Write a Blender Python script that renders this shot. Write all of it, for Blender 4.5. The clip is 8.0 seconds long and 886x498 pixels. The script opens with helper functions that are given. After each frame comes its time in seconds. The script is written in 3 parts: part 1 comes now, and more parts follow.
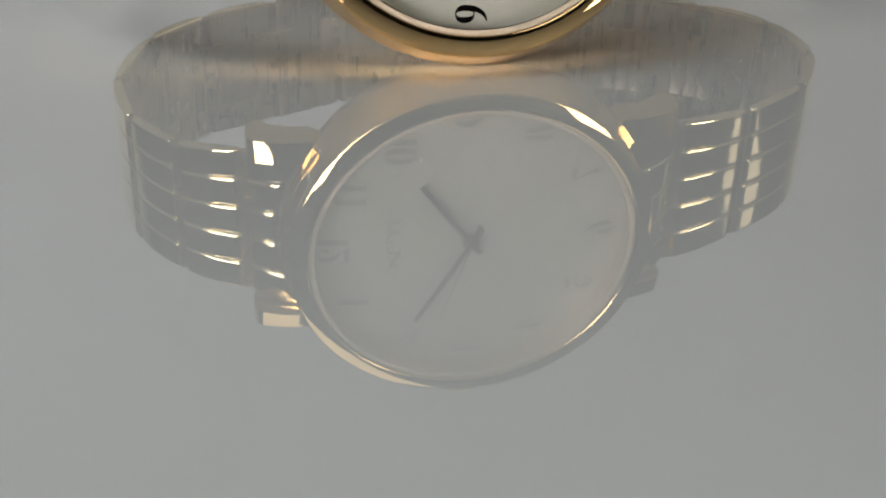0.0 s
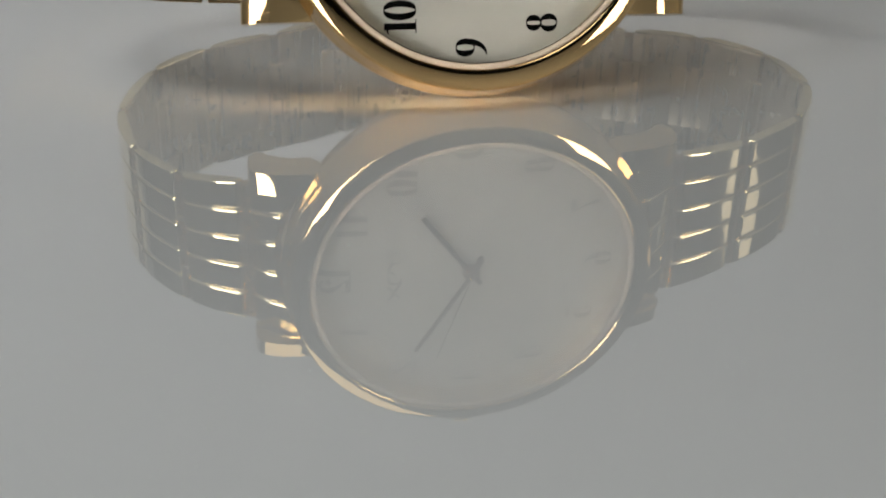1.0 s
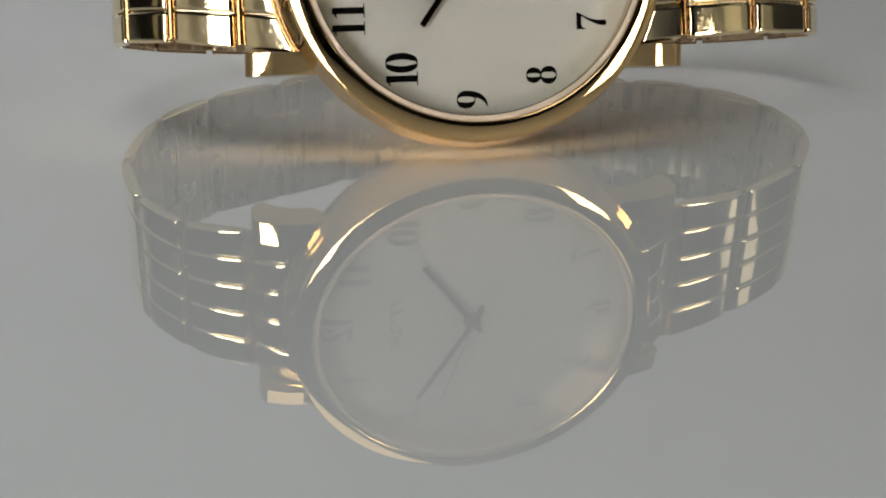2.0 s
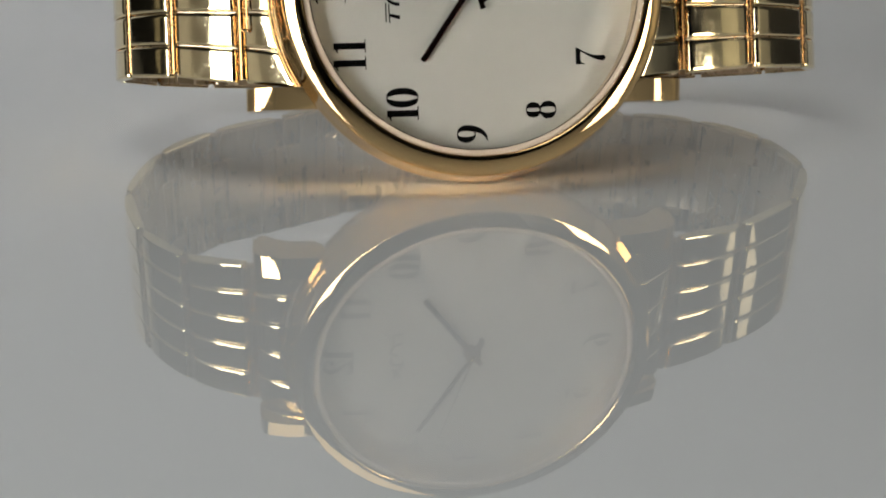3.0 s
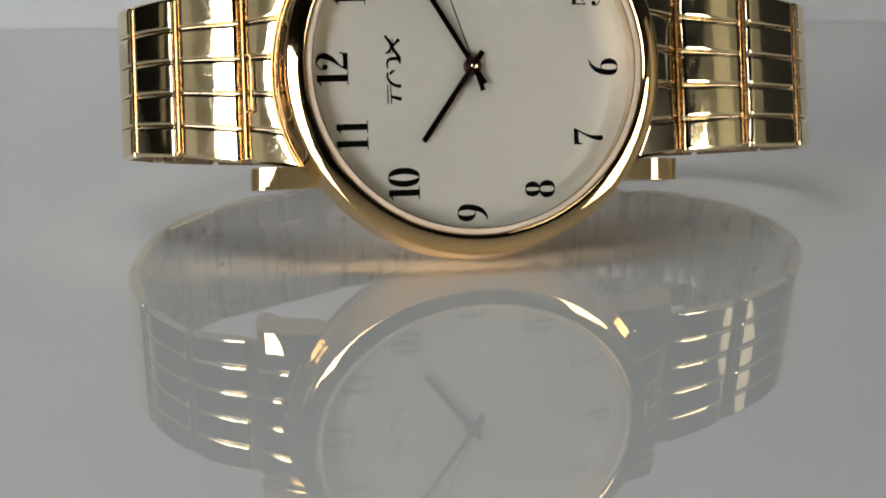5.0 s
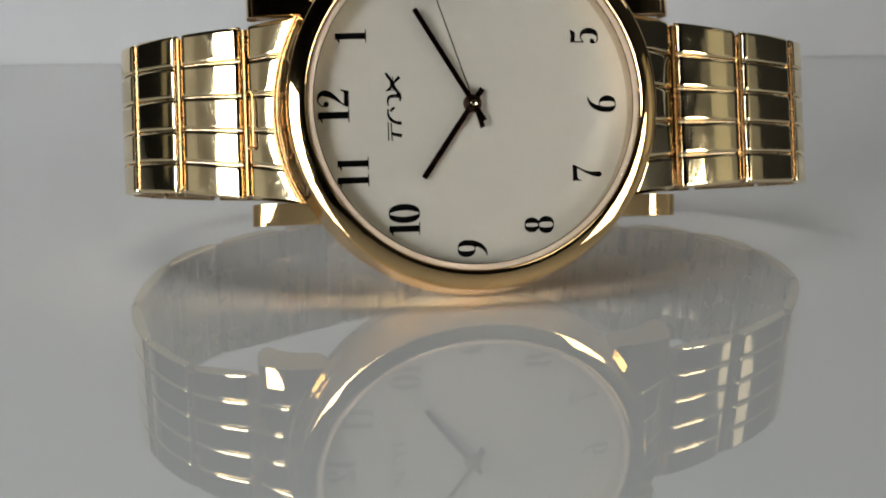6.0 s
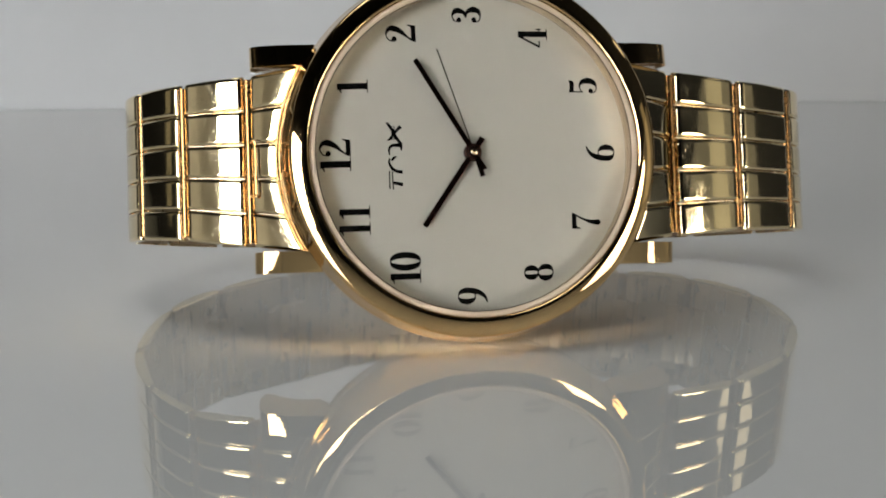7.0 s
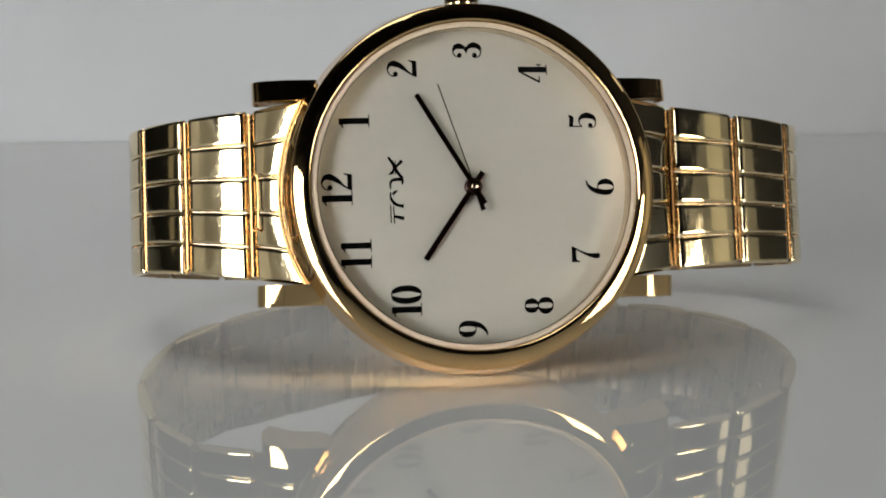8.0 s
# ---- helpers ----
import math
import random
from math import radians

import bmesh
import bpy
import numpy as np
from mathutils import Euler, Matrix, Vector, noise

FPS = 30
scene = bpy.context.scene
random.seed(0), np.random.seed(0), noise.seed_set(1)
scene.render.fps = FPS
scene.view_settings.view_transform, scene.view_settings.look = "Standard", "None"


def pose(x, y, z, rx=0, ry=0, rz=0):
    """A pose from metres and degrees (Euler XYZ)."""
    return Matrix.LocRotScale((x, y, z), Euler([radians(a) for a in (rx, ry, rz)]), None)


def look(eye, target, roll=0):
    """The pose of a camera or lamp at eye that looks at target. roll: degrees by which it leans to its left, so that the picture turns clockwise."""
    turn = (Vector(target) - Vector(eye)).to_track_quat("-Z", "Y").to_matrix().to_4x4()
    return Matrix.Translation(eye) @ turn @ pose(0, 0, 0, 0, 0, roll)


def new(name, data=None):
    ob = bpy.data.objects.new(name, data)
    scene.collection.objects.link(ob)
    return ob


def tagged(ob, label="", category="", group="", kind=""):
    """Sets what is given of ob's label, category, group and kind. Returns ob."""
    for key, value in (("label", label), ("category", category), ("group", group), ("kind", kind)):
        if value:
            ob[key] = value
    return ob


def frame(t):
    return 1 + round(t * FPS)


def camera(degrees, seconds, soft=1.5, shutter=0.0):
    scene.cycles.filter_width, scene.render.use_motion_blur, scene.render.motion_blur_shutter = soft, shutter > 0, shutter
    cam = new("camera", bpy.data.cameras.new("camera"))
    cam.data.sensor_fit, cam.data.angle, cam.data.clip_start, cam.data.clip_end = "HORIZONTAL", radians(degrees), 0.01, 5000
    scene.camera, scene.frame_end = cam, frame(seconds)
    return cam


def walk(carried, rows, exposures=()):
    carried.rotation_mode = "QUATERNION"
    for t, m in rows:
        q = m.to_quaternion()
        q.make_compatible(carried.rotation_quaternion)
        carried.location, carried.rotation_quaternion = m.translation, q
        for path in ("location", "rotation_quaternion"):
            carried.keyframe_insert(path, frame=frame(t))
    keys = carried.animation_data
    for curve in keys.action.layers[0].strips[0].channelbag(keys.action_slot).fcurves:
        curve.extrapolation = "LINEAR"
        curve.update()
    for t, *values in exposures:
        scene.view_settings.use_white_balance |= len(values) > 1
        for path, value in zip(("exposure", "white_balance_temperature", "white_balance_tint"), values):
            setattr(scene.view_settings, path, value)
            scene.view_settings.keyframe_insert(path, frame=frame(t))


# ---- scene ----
MM = 0.001

# ---- camera and its path ----
cam = camera(29.42, 8.0, 1.9)
ROWS = [
    (0.0, -31.45, -164.03, 43.41, -21.072, -9.861),
    (0.5, -31.56, -164.53, 43.79, -20.757, -9.866),
    (1.0, -31.67, -165.34, 44.45, -20.193, -9.843),
    (1.5, -31.83, -166.22, 45.37, -19.393, -9.819),
    (3.0, -32.15, -167.69, 46.59, -17.793, -9.822),
    (3.5, -32.43, -168.65, 47.45, -17.056, -9.840),
    (4.0, -32.54, -169.11, 47.65, -16.351, -9.861),
    (4.5, -32.64, -169.48, 48.27, -15.981, -9.869),
    (6.0, -33.13, -171.11, 49.62, -14.592, -9.938),
    (6.5, -33.28, -172.10, 50.11, -13.782, -9.909),
    (7.0, -33.36, -172.67, 50.78, -13.215, -9.910),
    (7.5, -33.47, -173.05, 51.10, -12.736, -9.919),
    (8.0, -33.60, -173.84, 51.51, -12.223, -9.898),
]
ROLL = 0.27
walk(cam, [(t, pose(x * MM, y * MM, z * MM, 90 + p, 0, yaw) @ pose(0, 0, 0, 0, 0, -ROLL)) for t, x, y, z, p, yaw in ROWS])
cam.data.dof.use_dof = True
cam.data.dof.focus_distance = 0.176
cam.data.dof.aperture_fstop = 75.0

# light thrown on the table by the polished case stays sharp
scene.cycles.blur_glossy = 0.02

# ---- world and lamps ----
world = bpy.data.worlds.new("world")
scene.world = world
world.use_nodes = True
world.node_tree.nodes["Background"].inputs[0].default_value = (0.5, 0.53, 0.58, 1)
world.node_tree.nodes["Background"].inputs[1].default_value = 0.0


def area_lamp(name, az, el, dist, width, height, watts, colour):
    """A window-like lamp, az degrees to the right of straight in front of the watch, facing it."""
    a, e = radians(az), radians(el)
    eye = Vector((math.sin(a) * math.cos(e), -math.cos(a) * math.cos(e), math.sin(e))) * dist
    data = bpy.data.lights.new(name, "AREA")
    data.shape, data.size, data.size_y, data.energy, data.color = "RECTANGLE", width, height, watts, colour
    ob = new(name, data)
    ob.matrix_world = look(eye, (0, 0, 0.02))
    return ob


area_lamp("window_light", -47, 12.5, 0.8, 0.33, 0.33, 7.0, (0.94, 0.98, 1.0))
area_lamp("lamp_light", 44, 7.2, 0.7, 0.18, 0.176, 1.4, (1.0, 0.95, 0.84))
# overhead fill added for the table, placed clear of most reflections
area_lamp("table_fill_light", -112, 75, 0.5, 0.26, 0.26, 0.5, (0.95, 0.98, 0.98))
# dim lamps added on either side to tone the reflections in tiles and bezel
area_lamp("reflection_light", 63, 12.5, 0.58, 0.09, 0.24, 0.018, (1.0, 0.93, 0.66))
area_lamp("reflection_light", -77, 10.5, 0.42, 0.22, 0.22, 0.009, (1.0, 0.94, 0.82))
area_lamp("reflection_light", -101, 15, 0.5, 0.03, 0.2, 0.0035, (1.0, 0.9, 0.6))
area_lamp("side_light", 84, 36, 0.62, 0.11, 0.05, 0.023, (1.0, 0.98, 0.94))


# ---- materials ----
def material(name):
    m = bpy.data.materials.new(name)
    m.use_nodes = True
    nt = m.node_tree
    return m, nt, nt.nodes["Principled BSDF"]


def link_to(nt, a, b):
    nt.links.new(a, b)


def noise_node(nt, scale, detail=4.0, stretch=None):
    co = nt.nodes.new("ShaderNodeTexCoord")
    tex = nt.nodes.new("ShaderNodeTexNoise")
    tex.inputs["Scale"].default_value = scale
    tex.inputs["Detail"].default_value = detail
    if stretch:
        mp = nt.nodes.new("ShaderNodeMapping")
        mp.inputs["Scale"].default_value = stretch
        link_to(nt, co.outputs["Object"], mp.inputs["Vector"])
        link_to(nt, mp.outputs["Vector"], tex.inputs["Vector"])
    else:
        link_to(nt, co.outputs["Object"], tex.inputs["Vector"])
    return tex


def ramp(nt, fac, stops):
    r = nt.nodes.new("ShaderNodeValToRGB")
    while len(r.color_ramp.elements) < len(stops):
        r.color_ramp.elements.new(0.5)
    for el, (pos, c) in zip(r.color_ramp.elements, stops):
        el.position, el.color = pos, (*c, 1) if len(c) == 3 else c
    link_to(nt, fac, r.inputs["Fac"])
    return r


def bump(nt, bsdf, height, strength, distance):
    b = nt.nodes.new("ShaderNodeBump")
    b.inputs["Strength"].default_value = strength
    b.inputs["Distance"].default_value = distance
    link_to(nt, height, b.inputs["Height"])
    link_to(nt, b.outputs["Normal"], bsdf.inputs["Normal"])


def metal(name, colour, rough, smudge=0.1, wave=0.0, stretch=None, nicks=0.0):
    """Polished metal with fine scratches, finger smudges and a slightly wavy face."""
    m, nt, b = material(name)
    b.inputs["Metallic"].default_value = 1.0
    fine = noise_node(nt, 2600, 5.0, stretch)
    marks = noise_node(nt, 520, 6.0)
    broad = noise_node(nt, 150, 3.0)
    dark = tuple(c * 0.86 for c in colour)
    link_to(nt, ramp(nt, broad.outputs["Fac"], [(0.3, dark), (0.62, colour)]).outputs["Color"], b.inputs["Base Color"])
    both = nt.nodes.new("ShaderNodeMath")
    both.operation = "MULTIPLY"
    link_to(nt, fine.outputs["Fac"], both.inputs[0])
    link_to(nt, marks.outputs["Fac"], both.inputs[1])
    lo, hi = rough, rough + smudge
    link_to(nt, ramp(nt, both.outputs["Value"], [(0.18, (lo, lo, lo)), (0.42, (hi, hi, hi))]).outputs["Color"], b.inputs["Roughness"])
    if nicks:
        nick = noise_node(nt, 5200, 2.0, (1, 0.55, 1))
        zone = noise_node(nt, 260, 3.0)
        spots = nt.nodes.new("ShaderNodeMath")
        spots.operation = "MULTIPLY"
        link_to(nt, ramp(nt, nick.outputs["Fac"], [(0.58, (0, 0, 0)), (0.68, (1, 1, 1))]).outputs["Color"], spots.inputs[0])
        link_to(nt, ramp(nt, zone.outputs["Fac"], [(0.42, (0, 0, 0)), (0.62, (nicks, nicks, nicks))]).outputs["Color"], spots.inputs[1])
        total = nt.nodes.new("ShaderNodeMath")
        total.operation = "ADD"
        link_to(nt, b.inputs["Roughness"].links[0].from_socket, total.inputs[0])
        link_to(nt, spots.outputs["Value"], total.inputs[1])
        link_to(nt, total.outputs["Value"], b.inputs["Roughness"])
    if wave:
        add = nt.nodes.new("ShaderNodeMath")
        add.operation = "MULTIPLY_ADD"
        add.inputs[1].default_value = 0.06
        link_to(nt, fine.outputs["Fac"], add.inputs[0])
        link_to(nt, broad.outputs["Fac"], add.inputs[2])
        bump(nt, b, add.outputs["Value"], wave, 0.0003)
    return m


GOLD = metal("polished_gold", (0.87, 0.72, 0.45), 0.035, 0.08, 0.03, (1, 0.3, 1), 0.14)
GOLD_CASE = metal("polished_case_gold", (0.74, 0.51, 0.25), 0.03, 0.03, 0.02, None, 0.12)
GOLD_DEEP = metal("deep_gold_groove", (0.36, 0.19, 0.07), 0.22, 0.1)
GOLD_BACK = metal("brushed_inner_steel", (0.58, 0.47, 0.34), 0.27, 0.06, 0.03, (1, 0.02, 1))
ROSE = metal("rose_inner_ring", (0.82, 0.67, 0.51), 0.2, 0.03)
HAND = metal("dark_brown_hand", (0.085, 0.04, 0.03), 0.16, 0.06)


def plain(name, colour, rough, spec=0.5):
    m, nt, b = material(name)
    b.inputs["Base Color"].default_value = (*colour, 1)
    b.inputs["Roughness"].default_value = rough
    b.inputs["Specular IOR Level"].default_value = spec
    return m, nt, b


INK, _, _ = plain("black_print", (0.002, 0.002, 0.002), 0.7, 0.0)
DIAL, _nt, _b = plain("silver_white_dial", (0.44, 0.43, 0.40), 0.4, 0.25)
_b.inputs["Metallic"].default_value = 0.3
_n = noise_node(_nt, 4000, 3.0)
link_to(_nt, ramp(_nt, _n.outputs["Fac"], [(0.3, (0.226, 0.212, 0.178)), (0.7, (0.236, 0.222, 0.187))]).outputs["Color"], _b.inputs["Base Color"])

GLASS, _nt, _b = plain("coated_clear_crystal", (1, 1, 1), 0.0)
_b.inputs["Transmission Weight"].default_value = 1.0
_b.inputs["IOR"].default_value = 1.13

# white board under a clear polished lacquer
TABLE, _nt, _b = plain("white_board", (0.8, 0.8, 0.78), 0.6, 0.0)
_n = noise_node(_nt, 14, 5.0)
link_to(_nt, ramp(_nt, _n.outputs["Fac"], [(0.3, (0.79, 0.79, 0.765)), (0.7, (0.83, 0.83, 0.805))]).outputs["Color"], _b.inputs["Base Color"])
LACQUER, _nt, _b = material("clear_polished_lacquer")
_clear = _nt.nodes.new("ShaderNodeBsdfTransparent")
_gloss = _nt.nodes.new("ShaderNodeBsdfGlossy")
_n2 = noise_node(_nt, 220, 6.0)
link_to(_nt, ramp(_nt, _n2.outputs["Fac"], [(0.45, (0.0, 0.0, 0.0)), (0.8, (0.012, 0.012, 0.012))]).outputs["Color"], _gloss.inputs["Roughness"])
_edge = _nt.nodes.new("ShaderNodeLayerWeight")
_edge.inputs["Blend"].default_value = 0.5
_rise = _nt.nodes.new("ShaderNodeMath")
_rise.operation = "POWER"
_rise.inputs[1].default_value = 2.9
link_to(_nt, _edge.outputs["Facing"], _rise.inputs[0])
_sheen = _nt.nodes.new("ShaderNodeMath")
_sheen.operation = "MULTIPLY_ADD"
_sheen.inputs[1].default_value = 0.95
_sheen.inputs[2].default_value = 0.035
link_to(_nt, _rise.outputs["Value"], _sheen.inputs[0])
_mix = _nt.nodes.new("ShaderNodeMixShader")
link_to(_nt, _sheen.outputs["Value"], _mix.inputs["Fac"])
link_to(_nt, _clear.outputs["BSDF"], _mix.inputs[1])
link_to(_nt, _gloss.outputs["BSDF"], _mix.inputs[2])
link_to(_nt, _mix.outputs["Shader"], _nt.nodes["Material Output"].inputs["Surface"])

WALL, _nt, _b = plain("matt_light_grey_board", (0.5, 0.5, 0.51), 0.7)
_n = noise_node(_nt, 25, 6.0)
link_to(_nt, ramp(_nt, _n.outputs["Fac"], [(0.3, (0.285, 0.285, 0.285)), (0.7, (0.31, 0.31, 0.31))]).outputs["Color"], _b.inputs["Base Color"])
# near-black for most of the unseen walls, so the gold reflects darkness
DARK_SURROUND, _, _ = plain("dark_reflection_surround", (0.015, 0.015, 0.015), 0.85)
ROOM, _nt, _b = plain("grey_room_paint", (0.35, 0.35, 0.35), 0.8)
_n = noise_node(_nt, 3, 6.0)
link_to(_nt, ramp(_nt, _n.outputs["Fac"], [(0.3, (0.13, 0.13, 0.13)), (0.7, (0.18, 0.18, 0.175))]).outputs["Color"], _b.inputs["Base Color"])
PALE, _nt, _b = plain("pale_reflection_surround", (0.75, 0.72, 0.66), 0.8)
_n = noise_node(_nt, 5, 6.0)
link_to(_nt, ramp(_nt, _n.outputs["Fac"], [(0.3, (0.42, 0.4, 0.35)), (0.7, (0.55, 0.52, 0.46))]).outputs["Color"], _b.inputs["Base Color"])
TAN, _nt, _b = plain("tan_reflection_surround", (0.3, 0.28, 0.24), 0.8)
_n = noise_node(_nt, 7, 6.0)
link_to(_nt, ramp(_nt, _n.outputs["Fac"], [(0.3, (0.21, 0.2, 0.16)), (0.7, (0.25, 0.235, 0.195))]).outputs["Color"], _b.inputs["Base Color"])
SEAT, _, _ = plain("peach_cream_ring", (0.25, 0.195, 0.14), 0.4, 0.3)
DUST, _, _ = plain("pale_dust", (0.7, 0.69, 0.66), 0.8)
GRIT, _, _ = plain("dark_grit", (0.06, 0.05, 0.045), 0.8)


# ---- mesh helpers ----
def mesh_of(name, bm, mat, smooth=True):
    bmesh.ops.recalc_face_normals(bm, faces=bm.faces)
    me = bpy.data.meshes.new(name)
    bm.to_mesh(me)
    bm.free()
    me.materials.append(mat)
    for p in me.polygons:
        p.use_smooth = smooth
    if smooth:
        me.set_sharp_from_angle(angle=radians(38))
    return me


def part(name, bm, mat, parent, label="", smooth=True, m=None):
    ob = new(name, mesh_of(name, bm, mat, smooth))
    ob.parent = parent
    if m is not None:
        ob.matrix_basis = m
    if label:
        ob["label"] = label
    return ob


def box(x0, y0, z0, x1, y1, z1, bevel=0.0, segments=2):
    bm = bmesh.new()
    bmesh.ops.create_cube(bm, size=1.0, matrix=Matrix.Translation(((x0 + x1) / 2, (y0 + y1) / 2, (z0 + z1) / 2)) @ Matrix.Diagonal((x1 - x0, y1 - y0, z1 - z0, 1)))
    if bevel:
        bmesh.ops.bevel(bm, geom=list(bm.edges), offset=bevel, segments=segments, affect="EDGES", profile=0.5)
    return bm


def lathe(profile, steps=160, arc=None, closed=True):
    """Turns (r, w) pairs in millimetres round the local z axis."""
    bm = bmesh.new()
    full = arc is None
    a0, a1 = (0, 2 * math.pi) if full else arc
    count = steps if full else steps + 1
    rings = []
    for i in range(count):
        a = a0 + (a1 - a0) * i / steps
        rings.append([bm.verts.new((r * MM * math.cos(a), r * MM * math.sin(a), w * MM)) for r, w in profile])
    n = len(profile)
    for i in range(steps):
        p, q = rings[i], rings[(i + 1) % count]
        for j in range(n if closed else n - 1):
            bm.faces.new((p[j], p[(j + 1) % n], q[(j + 1) % n], q[j]))
    if not full and closed:
        bm.faces.new(rings[0])
        bm.faces.new(list(reversed(rings[-1])))
    return bm


def rounded(points, radius, steps=4):
    """Rounds the corners of a closed outline of 2D points."""
    out, n = [], len(points)
    for i in range(n):
        p0, p, p1 = Vector(points[i - 1]), Vector(points[i]), Vector(points[(i + 1) % n])
        r = min(radius, (p0 - p).length * 0.45, (p1 - p).length * 0.45)
        a, b = p + (p0 - p).normalized() * r, p + (p1 - p).normalized() * r
        for k in range(steps + 1):
            t = k / steps
            out.append(tuple(a * (1 - t) ** 2 + p * 2 * t * (1 - t) + b * t * t))
    return out


def prism(outline, lo, hi, place, bevel=0.0):
    """Extrudes a closed 2D outline from lo to hi; place(a, b, c) gives the vertex in millimetres."""
    bm = bmesh.new()
    low = [bm.verts.new(Vector(place(a, b, lo)) * MM) for a, b in outline]
    high = [bm.verts.new(Vector(place(a, b, hi)) * MM) for a, b in outline]
    n = len(outline)
    f0, f1 = bm.faces.new(low), bm.faces.new(list(reversed(high)))
    for i in range(n):
        bm.faces.new((low[i], high[i], high[(i + 1) % n], low[(i + 1) % n]))
    if bevel:
        edges = list(f0.edges) + list(f1.edges)
        bmesh.ops.bevel(bm, geom=edges, offset=bevel * MM, segments=3, affect="EDGES", profile=0.5)
    return bm


def smooth_path(points, per=8):
    """Catmull-Rom through 2D points."""
    pts = [Vector(p) for p in points]
    pts = [pts[0] * 2 - pts[1]] + pts + [pts[-1] * 2 - pts[-2]]
    out = []
    for i in range(1, len(pts) - 2):
        p0, p1, p2, p3 = pts[i - 1:i + 3]
        for k in range(per):
            t = k / per
            out.append(0.5 * (2 * p1 + (p2 - p0) * t + (2 * p0 - 5 * p1 + 4 * p2 - p3) * t * t + (3 * p1 - p0 - 3 * p2 + p3) * t ** 3))
    out.append(pts[-2])
    return out


def tube(points, radius, ring=8):
    """A round wire through 3D points, in millimetres."""
    bm, rings = bmesh.new(), []
    pts = [Vector(p) for p in points]
    for i, p in enumerate(pts):
        t = (pts[min(i + 1, len(pts) - 1)] - pts[max(i - 1, 0)]).normalized()
        a = t.cross(Vector((0, 0, 1))).normalized()
        b = a.cross(t)
        rings.append([bm.verts.new((p + (a * math.cos(2 * math.pi * k / ring) + b * math.sin(2 * math.pi * k / ring)) * radius) * MM) for k in range(ring)])
    for p, q in zip(rings, rings[1:]):
        for k in range(ring):
            bm.faces.new((p[k], p[(k + 1) % ring], q[(k + 1) % ring], q[k]))
    bm.faces.new(rings[0]), bm.faces.new(rings[-1])
    return bm


# ---- the setting ----
EDGE_TURN = -7.9
EDGE = pose(0, 0.1727, 0, 0, 0, EDGE_TURN)

bm = box(-0.58, -0.62, -0.018, 0.56, 0.0, -0.0002, 0.0004)
table = tagged(new("table_top", mesh_of("table_top", bm, TABLE, False)), "glossy white acrylic table top with faint dust", "table top", kind="structure")
table.matrix_world = EDGE
bm = bmesh.new()
bm.faces.new([bm.verts.new(p) for p in ((-0.58, -0.62, 0), (0.56, -0.62, 0), (0.56, 0.0, 0), (-0.58, 0.0, 0))])
part("lacquer", bm, LACQUER, table, "clear mirror-polished lacquer coat", False)

bm = box(-0.26, 0.0, -0.3, 0.34, 0.02, 0.0245)
skirt = tagged(new("baseboard", mesh_of("baseboard", bm, WALL, False)), "matt grey low strip behind the table", "baseboard", kind="structure")
skirt.matrix_world = EDGE
bm = box(-0.26, 0.0003, 0.0245, 0.34, 0.02, 0.165)
back = tagged(new("backdrop", mesh_of("backdrop", bm, WALL, False)), "matt light grey studio backdrop card", "backdrop", kind="structure")
back.matrix_world = EDGE

# unseen surround, added; its tan, pale and near-black panels shape the gold's reflections
for name, b, paint, tone in (("wall_west", (-0.85, -1.6, -0.75, -0.8, -0.1, 0.3), PALE, "pale cream"), ("wall_west_far", (-0.85, -0.1, -0.75, -0.8, 0.6, 0.3), DARK_SURROUND, "dark grey"),
                             ("wall_west_upper", (-0.85, -1.6, 0.3, -0.8, 0.6, 1.4), DARK_SURROUND, "dark grey"), ("wall_east_upper", (0.62, -1.6, 0.25, 0.67, 0.6, 1.4), DARK_SURROUND, "dark grey"),
                             ("wall_east", (0.62, -1.6, -0.75, 0.67, -0.15, 0.25), TAN, "tan"), ("wall_east_far", (0.62, -0.15, -0.75, 0.67, 0.6, 0.25), DARK_SURROUND, "dark grey"),
                             ("wall_south", (-0.8, -1.65, -0.75, 0.62, -1.6, 1.4), DARK_SURROUND, "dark grey"), ("wall_north", (-0.8, 0.6, -0.75, 0.62, 0.65, 1.4), DARK_SURROUND, "dark grey"),
                             ("ceiling", (-0.85, -1.65, 1.4, 0.67, 0.65, 1.45), DARK_SURROUND, "dark grey"), ("floor", (-0.85, -1.65, -0.8, 0.67, 0.65, -0.75), ROOM, "dim grey")):
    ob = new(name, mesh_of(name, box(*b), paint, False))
    tagged(ob, "plain " + tone + " painted " + name.split("_")[0] + " of the added unseen room", name.split("_")[0], kind="structure")

# ---- the watch ----
TILT_BACK, SPIN, HEIGHT = 16.026, -1.026, 19.922
a = radians(TILT_BACK)
FACE = Matrix(((1, 0, 0, 0), (0, math.sin(a), -math.cos(a), 0), (0, math.cos(a), math.sin(a), HEIGHT * MM), (0, 0, 0, 1))) @ Matrix.Rotation(radians(SPIN), 4, "Z")
BASE = Vector((0, -0.0034, 0))
watch = tagged(new("wristwatch"), "gold-tone wristwatch with white dial standing on edge on glossy table", "wristwatch")
watch.location = BASE
LOCAL = Matrix.Translation(-BASE) @ FACE


def piece(name, bm, mat, label="", smooth=True):
    return part(name, bm, mat, watch, label, smooth, LOCAL)


# case: turned barrel with a convex polished bezel
case_profile = [(17.94, -1.8), (18.4, -2.42), (19.3, -2.45), (19.8, -2.5), (19.86, -2.6), (19.88, -3.0), (19.7, -3.6), (19.25, -5.2), (18.6, -6.6), (17.0, -7.2), (14.0, -7.4), (14.0, -6.0), (17.25, -1.7), (17.6, -1.65)]
